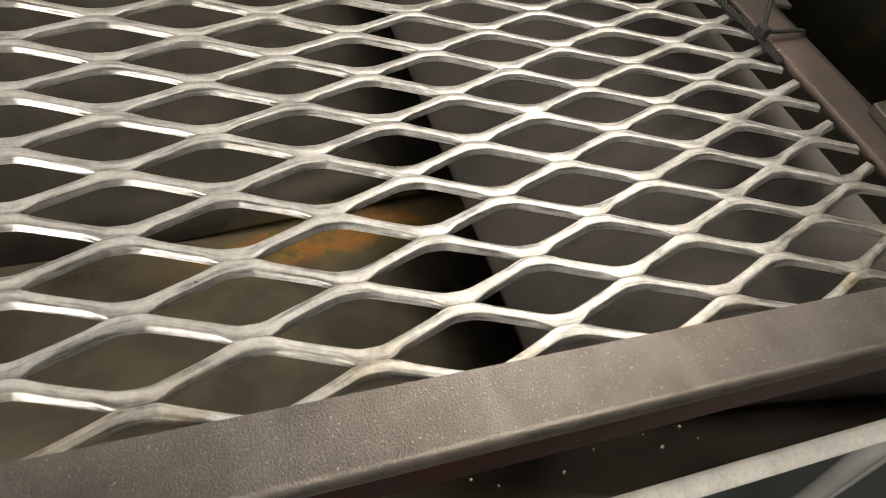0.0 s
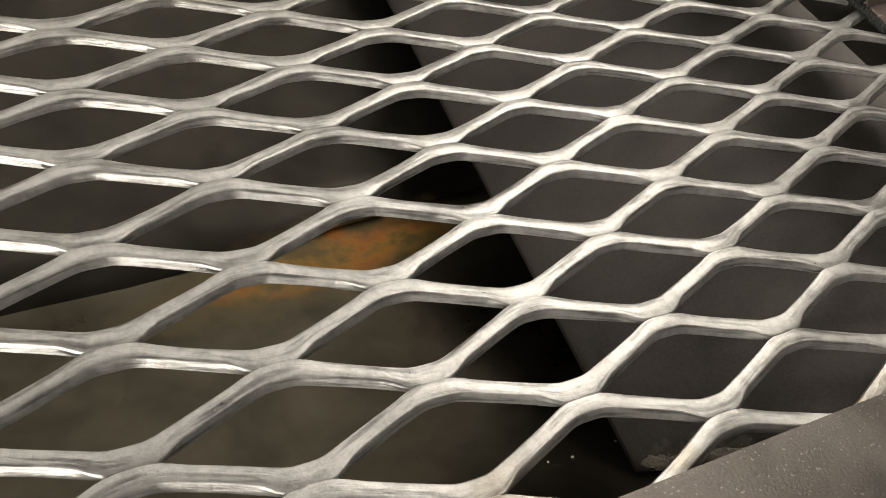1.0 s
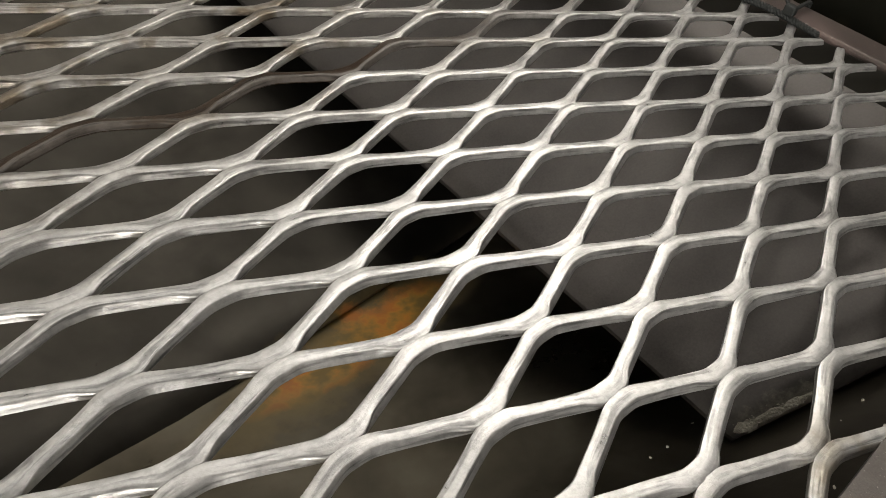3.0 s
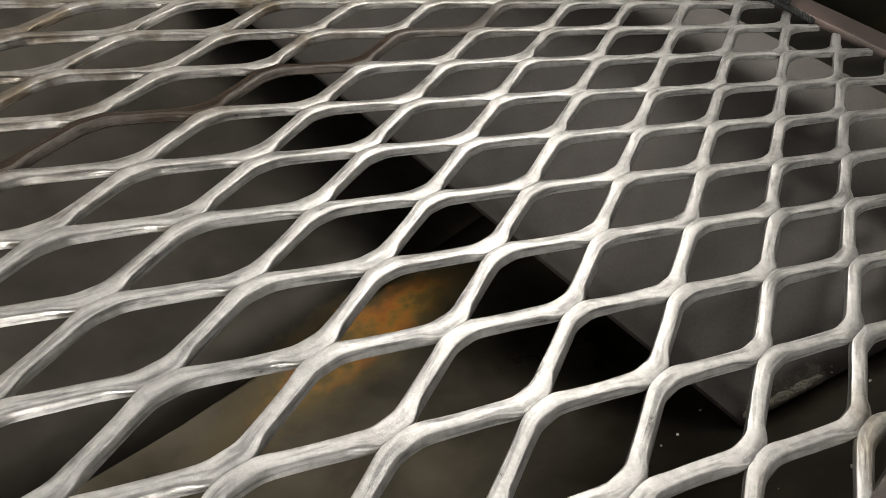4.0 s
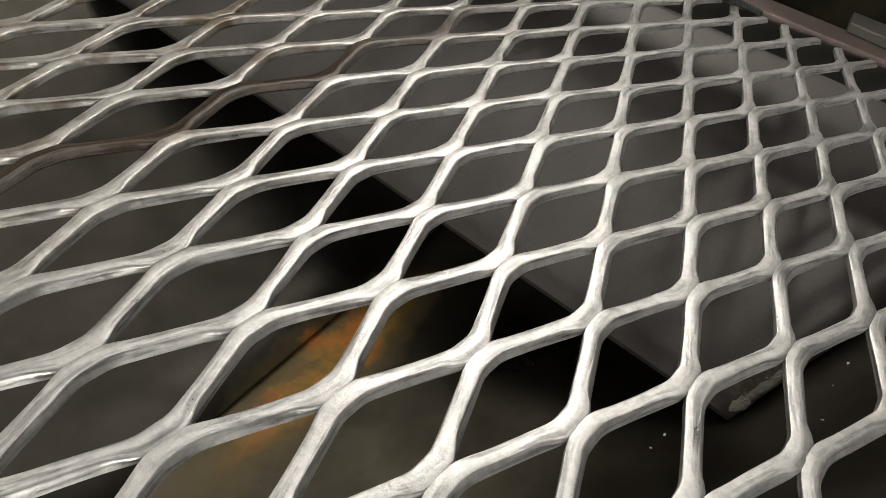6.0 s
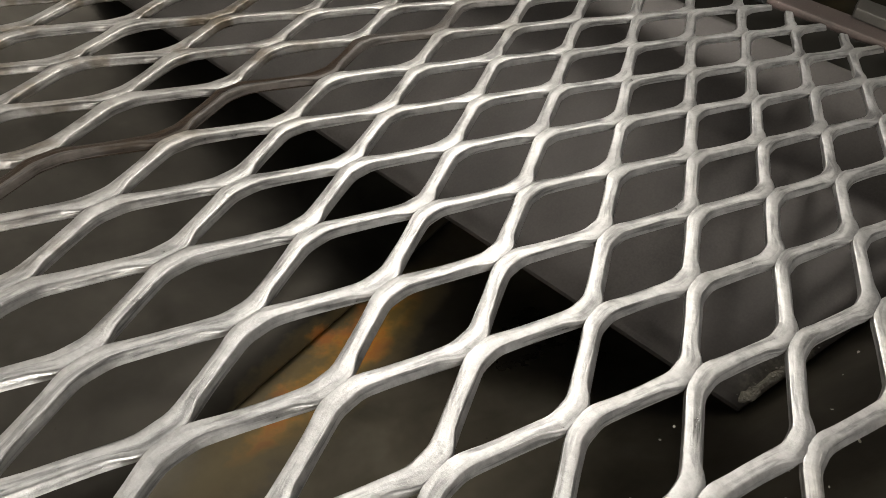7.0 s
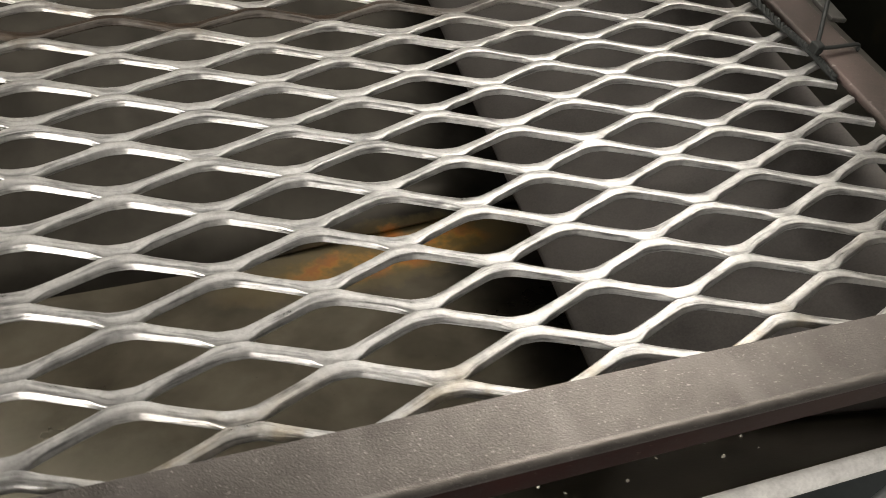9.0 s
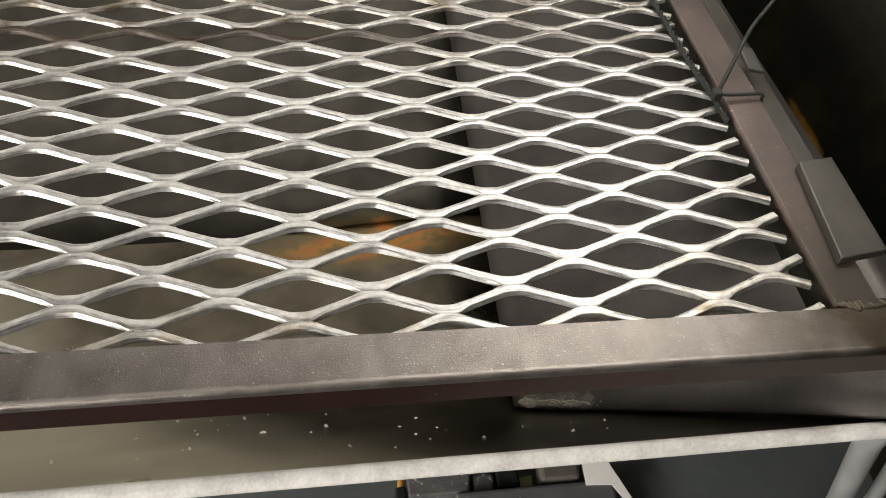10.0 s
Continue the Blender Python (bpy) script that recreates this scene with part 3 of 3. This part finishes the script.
part("clip", prism([(0.2955, 0.124, 0.0008), (0.3025, 0.122, 0.0008), (0.3045, 0.141, 0.0008), (0.2970, 0.143, 0.0008)], (0, 0, 0.0022), 0.0006), PLATE, steel_frame)


def weld():
    bm = bmesh.new()
    rng = random.Random(2)
    for n in range(11):
        u = n / 10
        m = pose(0.2745 + 0.020 * u, FRONT_IN + 0.0008 + rng.uniform(-0.0006, 0.0006), TOP + 0.0002, 0, 0, rng.uniform(0, 180)) @ Matrix.Diagonal((rng.uniform(0.0018, 0.0034), rng.uniform(0.0010, 0.0020), 0.0005, 1))
        bmesh.ops.create_icosphere(bm, subdivisions=2, radius=1.0, matrix=m)
    for f in bm.faces:
        f.smooth = True
    return bm


part("weld_bead", weld(), BURNT, steel_frame, "brown burnt weld bead")

# ---- black cable and its tie on the side bar ----
cable_path = arc([(0.2620, 0.40, 0.0030), (0.2628, 0.28, 0.0026), (0.2640, 0.185, 0.0030), (0.2662, 0.130, 0.0024), (0.2678, 0.105, 0.0030), (0.2695, 0.086, 0.0014)], 40)


def lay(path, side):
    """One of two cores twisted round each other along a path."""
    return [p + Vector((0.00075 * math.cos(1.05 * k + side), 0, 0.00075 * math.sin(1.05 * k + side))) for k, p in enumerate(path)]


cable = thing("cable", "thin black twisted cable lying along the grate's edge", "cable")
part("core", tube(lay(cable_path, 0.0), 0.0009, 8), RUBBER, cable)
part("core", tube(lay(cable_path, math.pi), 0.0009, 8), RUBBER, cable)
tie = thing("cable_tie", "black plastic cable tie knotted round the side bar", "cable tie")
KNOT = Vector((0.2675, 0.1000, 0.0062))
part("head", prism([KNOT + Vector(v) for v in ((-0.0022, -0.0026, -0.002), (0.0022, -0.0020, -0.002), (0.0024, 0.0024, -0.002), (-0.0020, 0.0028, -0.002))], (0, 0, 0.0042), 0.0008), RUBBER, tie)
part("band", tube(arc([KNOT, KNOT + Vector((0.010, 0.0012, -0.0012)), KNOT + Vector((0.0195, 0.0020, -0.0014)), KNOT + Vector((0.0255, 0.0026, -0.0024)), KNOT + Vector((0.0262, 0.0026, -0.0080))]), 0.0011, 8, 0.6), RUBBER, tie)
part("tail", tube(arc([KNOT, (0.2790, 0.1150, 0.0120), (0.2928, 0.1330, 0.0200), (0.3054, 0.1440, 0.0290), (0.340, 0.180, 0.042)]), 0.0010, 8, 0.6), RUBBER, tie)


# ---- expanded metal grate ----
HALF_LONG, HALF_SHORT = 0.0254, 0.01133
STRAND_W, STRAND_T, TILT = 0.0041, 0.0021, radians(-5)
grate = thing("expanded_metal_grate", "bright raised expanded-metal grate with diamond openings in the frame", "grate")


def strand(row, x0, x1):
    """One zigzag strand between the node rows row and row + 1, which it meets by turns."""
    bm = bmesh.new()
    y_mid = (row + 0.5) * HALF_SHORT - 0.0004
    reach = HALF_SHORT / 2 - STRAND_W / 2 + 0.0001
    w, t, c = STRAND_W / 2, STRAND_T / 2, 0.00032

    def outline(x, wave):
        """A sheared near face that leans back from a lip with a shallow groove; the far edge is rolled over."""
        a = noise.noise((x * 70, row * 4.3, 6.1))
        b = noise.noise((x * 45, row * 6.7, 1.3))
        bond = min(max((-wave - 0.55) / 0.40, 0.0), 1.0)
        lip = -w + (0.00075 + 0.00022 * a) * (1 - bond) - 0.00025 * bond
        roll = 0.00042 + 0.00025 * b - 0.00030 * min(max((wave - 0.55) / 0.40, 0.0), 1.0)
        return [(lip + 0.00042, t), (w - roll, t), (w - 0.30 * roll, t - 0.35 * roll), (w, t - roll), (w, -t + c), (w - c, -t), (-w + c, -t), (-w, -t + c),
                (-w + 0.00012, -t + 0.0007), (lip - 0.00010, t - 0.00050), (lip + 0.00004, t - 0.00026), (lip + 0.00020, t - 0.00010)]

    step = HALF_LONG / 18
    xs = np.arange(math.floor(x0 / step), math.ceil(x1 / step) + 1) * step
    xs = [x for x in xs if x0 < x < x1]
    xs = [x0, *xs, x1]

    def centre(x):
        s = (x + 0.0008) / HALF_LONG - row           # even: on the near row; odd: on the far row
        u = abs((s + 1) % 2 - 1)
        # rounded zigzag: flat at the bonds, straight on the legs
        g = sum(min(max((u + d - 0.5) / 0.75 + 0.5, 0.0), 1.0) for d in (-0.06, -0.036, -0.012, 0.012, 0.036, 0.06)) / 6
        wave = 2 * g - 1
        n1 = noise.noise((x * 55, row * 3.7, 0.3)) * 0.00028
        n2 = noise.noise((x * 60, row * 2.9, 8.3)) * 0.00022
        return Vector((x, y_mid + reach * wave + n1, 0.0000 + 0.00004 * wave + n2)), wave

    rings, runs, run = [], [], 0.0
    last = None
    for x in xs:
        p, wave = centre(x)
        run += (p - last).length if last else 0.0
        last = p
        runs.append(run + row * 0.37)
        a, b = centre(x - 0.0014)[0], centre(x + 0.0014)[0]
        tan = (b - a).normalized()
        side = Vector((0, 0, 1)).cross(tan).normalized()
        up = tan.cross(side)
        ang = TILT * (1 - wave ** 4) + 0.05 * (1 - wave ** 4) * noise.noise((x * 30, row * 1.9, 4.4))
        s2 = side * math.cos(ang) + up * math.sin(ang)
        u2 = up * math.cos(ang) - side * math.sin(ang)
        fat = 0.95 + 0.08 * wave * wave + 0.06 * noise.noise((x * 80, row * 5.1, 2.2))
        rings.append([bm.verts.new(p + s2 * (q * fat) + u2 * (r * fat)) for q, r in outline(x, wave)])
    n = len(rings[0])
    uv = bm.loops.layers.uv.new("along")
    girth = [0.0, 0.0022, 0.0027, 0.0033, 0.0049, 0.0054, 0.0091, 0.0096, 0.0103, 0.0117, 0.0120, 0.0122, 0.0125]
    for r0, r1, s0, s1 in zip(rings, rings[1:], runs, runs[1:]):
        for k in range(n):
            f = bm.faces.new((r0[k], r1[k], r1[(k + 1) % n], r0[(k + 1) % n]))
            for loop, place in zip(f.loops, ((s0, girth[k]), (s1, girth[k]), (s1, girth[k + 1]), (s0, girth[k + 1]))):
                loop[uv].uv = place
    bm.faces.new(rings[0])
    bm.faces.new(rings[-1][::-1])
    bmesh.ops.recalc_face_normals(bm, faces=bm.faces)
    bm.normal_update()
    for f in bm.faces:
        f.smooth = len(f.verts) == 4
    for e in bm.edges:
        e.smooth = e.calc_face_angle(0) < radians(28)
    return bm


end_rng = random.Random(9)
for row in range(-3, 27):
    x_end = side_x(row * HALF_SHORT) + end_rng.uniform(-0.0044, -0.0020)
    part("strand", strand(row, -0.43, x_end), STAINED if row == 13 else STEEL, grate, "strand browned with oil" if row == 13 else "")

# ---- cabinet round the grate ----


def rusty_wall():
    """Dark paint with one streak of orange rust low on the wall."""
    m, nodes, links, bsdf = node_material("dark_paint_with_rust")
    broad = noise_tex(nodes, links, 14.0, 5.0, 0.6)
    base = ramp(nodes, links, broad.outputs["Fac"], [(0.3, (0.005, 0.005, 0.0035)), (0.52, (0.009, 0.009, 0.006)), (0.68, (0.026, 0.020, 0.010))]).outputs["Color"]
    warp = noise_tex(nodes, links, 50.0, 4.0, 0.6)
    pos = nodes.new("ShaderNodeTexCoord")
    axis = nodes.new("ShaderNodeSeparateXYZ")
    links.new(pos.outputs["Object"], axis.inputs["Vector"])
    y = maths(nodes, links, "SUBTRACT", axis.outputs["Y"], 0.186)
    lean = maths(nodes, links, "MULTIPLY", y, 0.09)
    z = maths(nodes, links, "SUBTRACT", maths(nodes, links, "ADD", axis.outputs["Z"], 0.099), lean)
    u = maths(nodes, links, "DIVIDE", y, 0.044)
    v = maths(nodes, links, "DIVIDE", z, 0.008)
    d = maths(nodes, links, "ADD", maths(nodes, links, "MULTIPLY", u, u), maths(nodes, links, "MULTIPLY", v, v))
    d = maths(nodes, links, "ADD", d, maths(nodes, links, "MULTIPLY", warp.outputs["Fac"], 0.9))
    mask = ramp(nodes, links, d, [(0.45, grey(1.0)), (1.0, grey(0.0))]).outputs["Color"]
    colour = mix_colour(nodes, links, mask, base, (0.26, 0.130, 0.018))
    links.new(colour, bsdf.inputs["Base Color"])
    bsdf.inputs["Roughness"].default_value = 0.8
    bsdf.inputs["Specular IOR Level"].default_value = 0.08
    return m




def wall(name, bm, material, label):
    ob = part(name, bm, material, None)
    return tagged(ob, label, "wall", kind="structure")


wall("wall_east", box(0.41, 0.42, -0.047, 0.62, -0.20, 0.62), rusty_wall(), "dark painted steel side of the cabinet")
# West side, back and top are unseen additions, toned for what the metal reflects.
wall("wall_west", box(-0.46, -0.45, -0.047, 0.62, -0.20, 0.62), PALE, "unseen cabinet side, added pale to throw light back")
wall("wall_north", box(-0.45, 0.41, 0.61, 0.62, -0.20, 0.62), DARK, "unseen cabinet back, added dark for the reflections")
# Two pale reflectors, added out of view to bounce light onto the metal.
tagged(part("back_reflector", box(-0.45, 0.34, 0.596, 0.608, -0.19, 0.47, 0.002), PALE, None), "unseen pale panel added at the back as a reflector", "panel")
tagged(part("side_reflector", box(0.398, 0.4085, 0.0, 0.58, 0.16, 0.56, 0.002), PALE, None), "unseen pale panel added at the side as a reflector", "panel")
tagged(part("ceiling", box(-0.46, 0.42, -0.20, 0.62, 0.62, 0.63), DULL, None), "unseen cabinet top, added in dull grey", "ceiling", kind="structure")
lamp = thing("hanging_lamp", "small white lamp hanging from the cabinet top over the grate", "lamp")
part("housing", box(0.242, 0.328, -0.032, 0.032, 0.488, 0.514, 0.004), SILL, lamp)
part("diffuser", box(0.249, 0.321, -0.024, 0.024, 0.4815, 0.4875, 0.002), DIFFUSER, lamp, "white glowing diffuser")
part("rod", tube([(0.285, 0.0, 0.514), (0.285, 0.0, 0.56), (0.285, 0.0, 0.620)], 0.005, 10), SILL, lamp, "thin hanging rod")

# Made-up housing for the added wall wash.
wash_panel = thing("wash_panel", "unseen light panel added to wash the cabinet's back", "lamp")
part("housing", box(-0.21, 0.33, 0.46, 0.54, 0.603, 0.62, 0.003), SILL, wash_panel)
part("diffuser", box(-0.20, 0.32, 0.467, 0.533, 0.594, 0.602, 0.002), PALE, wash_panel, "white diffuser")

# Body of the added fill; no lamp is known here.
back_fill = thing("fill_strip_lamp", "unseen strip lamp added to brighten the back panel", "lamp", "cabinet lamps")
back_fill.matrix_world = look((-0.415, 0.40, 0.20), (-0.08, 0.59, 0.17))
part("housing", box(-0.035, 0.035, -0.11, 0.11, 0.014, 0.034, 0.004), SILL, back_fill)
part("diffuser", box(-0.028, 0.028, -0.102, 0.102, 0.004, 0.013, 0.003), DIFFUSER, back_fill, "white glowing diffuser")

# Invented fixture for the room light.
room_lamp = thing("unseen_room_lamp", "unseen panel lamp added for the room light from the front left", "lamp")
room_lamp.matrix_world = look(*ROOM_LAMP)
part("housing", box(-0.63, 0.63, -0.33, 0.33, 0.012, 0.060, 0.006), SILL, room_lamp)
part("diffuser", box(-0.60, 0.60, -0.30, 0.30, 0.004, 0.011, 0.002), DIFFUSER, room_lamp, "white glowing diffuser")
# Fixture for the added side light; it is never in view.
added_side_lamp = thing("added_side_lamp", "unseen panel lamp added for the highlights on the strands", "lamp")
added_side_lamp.matrix_world = look(*SIDE_LAMP)
part("housing", box(-0.12, 0.12, -0.080, 0.080, 0.010, 0.030, 0.004), SILL, added_side_lamp)
part("diffuser", box(-0.11, 0.11, -0.070, 0.070, 0.004, 0.0095, 0.002), DIFFUSER, added_side_lamp, "white glowing diffuser")
hook = room_lamp.matrix_world.inverted()
back = room_lamp.matrix_world @ Vector((0, 0, 0.045))
part("rod", tube([hook @ back, hook @ (back + Vector((0, 0, 0.2))), hook @ Vector((back.x, back.y, 1.601))], 0.006, 10), SILL, room_lamp, "thin hanging rod")
hook = added_side_lamp.matrix_world.inverted()
back = added_side_lamp.matrix_world @ Vector((0, 0, 0.025))
part("bracket", tube([hook @ back, hook @ (back + Vector((0.008, 0.0, 0.01))), hook @ Vector((0.399, back.y, back.z + 0.02))], 0.005, 10), SILL, added_side_lamp, "short wall bracket")

# ---- below the cabinet ----
shelf = tagged(part("lower_shelf", box(-0.60, 0.90, -0.20, 0.68, -0.515, -0.500, 0.002), FLOOR, None), "dark blue-grey board under the trough", "shelf")
leg = tagged(part("cabinet_leg", tube([(0.3320, -0.030, -0.0520), (0.3400, -0.029, -0.10), (0.3830, -0.023, -0.20), (0.430, -0.016, -0.32), (0.470, -0.010, -0.4995)], 0.0065, 16), TUBE, None),
             "brushed metal leg under the cabinet's front corner", "leg")
pipe = tagged(part("pipe", tube([(0.3560, -0.030, -0.0520), (0.3640, -0.029, -0.10), (0.4070, -0.023, -0.20), (0.453, -0.016, -0.32), (0.492, -0.010, -0.4995)], 0.0042, 14), TUBE, None),
              "thin grey metal pipe beside the cabinet leg", "pipe")
case = thing("grey_case", "dark grey plastic case lying on the board", "case")
part("body", box(0.196, 0.354, -0.02, 0.106, -0.4995, -0.472, 0.005, 3), BOX, case)
part("inlay", prism([(0.225, 0.010, -0.4718), (0.262, 0.010, -0.4718), (0.258, 0.094, -0.4718), (0.240, 0.092, -0.4718)], (0, 0, 0.0006)), TUBE, case, "pale scuffed inlay")
block = tagged(part("metal_block", prism([(0.152, 0.107, -0.4995), (0.211, 0.1065, -0.4995), (0.214, 0.126, -0.4995), (0.152, 0.128, -0.4995)], (0, 0, 0.0215), 0.002), SCUFFED, None), "scuffed grey metal block on the board", "block")
tagged(part("metal_block", prism([(0.2155, 0.108, -0.4995), (0.2350, 0.108, -0.4995), (0.2385, 0.125, -0.4995), (0.2160, 0.126, -0.4995)], (0, 0, 0.0175), 0.003), SCUFFED, None), "small smooth grey metal block on the board", "block")
plug = thing("plug", "black plug with a brass tip on the board", "plug")
part("body", box(0.140, 0.1505, 0.092, 0.1185, -0.4995, -0.480, 0.002), RUBBER, plug)
part("tip", tube([(0.1465, 0.117, -0.487), (0.1468, 0.123, -0.487), (0.1470, 0.131, -0.487)], [0.0042, 0.0038, 0.0028], 12), ORANGE, plug, "brass tip")
tagged(part("paper_tag", prism([(0.2665, 0.1125, -0.4994), (0.2790, 0.1120, -0.4994), (0.2800, 0.1260, -0.4994), (0.2670, 0.1240, -0.4994)], (0, 0, 0.0008), 0.0002), TAGGED_PAPER, None), "small yellowish paper tag", "tag")
bracket = tagged(part("bracket", prism([(0.282, 0.1090, -0.4995), (0.322, 0.1085, -0.4995), (0.327, 0.1340, -0.4995), (0.285, 0.1350, -0.4995)], (0, 0, 0.0255), 0.004), WOODY, None), "dull brown bracket on the board", "bracket")
dark_block = tagged(part("dark_block", box(0.240, 0.264, 0.110, 0.134, -0.4995, -0.484, 0.003), RUBBER, None), "black plastic block on the board", "block")
card = tagged(part("card", prism([(0.3245, 0.1000, -0.4714), (0.3500, 0.0980, -0.4714), (0.3600, 0.0800, -0.4714), (0.3680, 0.0800, -0.4714), (0.3520, 0.1240, -0.4714), (0.3255, 0.1240, -0.4714)], (0, 0, 0.0006), 0.0001), CARD, None), "blank white card lying over the case", "card")

# ---- workshop outside ----
tagged(part("floor", box(-3, 3, -3, 0.7, -1.05, -1.0), FLOOR, None), "blue-grey workshop floor", "floor", kind="structure")
wall("wall_south", box(-3, 3, -3.1, -3.0, -1.0, 1.6), WALL, "grey painted workshop wall")
wall("wall_left", box(-3.1, -3.0, -3, 0.7, -1.0, 1.6), WALL, "grey painted workshop wall")
wall("wall_right", box(3.0, 3.1, -3, 0.7, -1.0, 1.6), WALL, "grey painted workshop wall")
tagged(part("workshop_ceiling", box(-3, 3, -3, 0.7, 1.6, 1.7), WALL, None), "grey workshop ceiling", "ceiling", kind="structure")
wall("wall_back", box(-3, 3, 0.70, 0.80, -1.0, 1.6), WALL, "grey painted workshop wall")
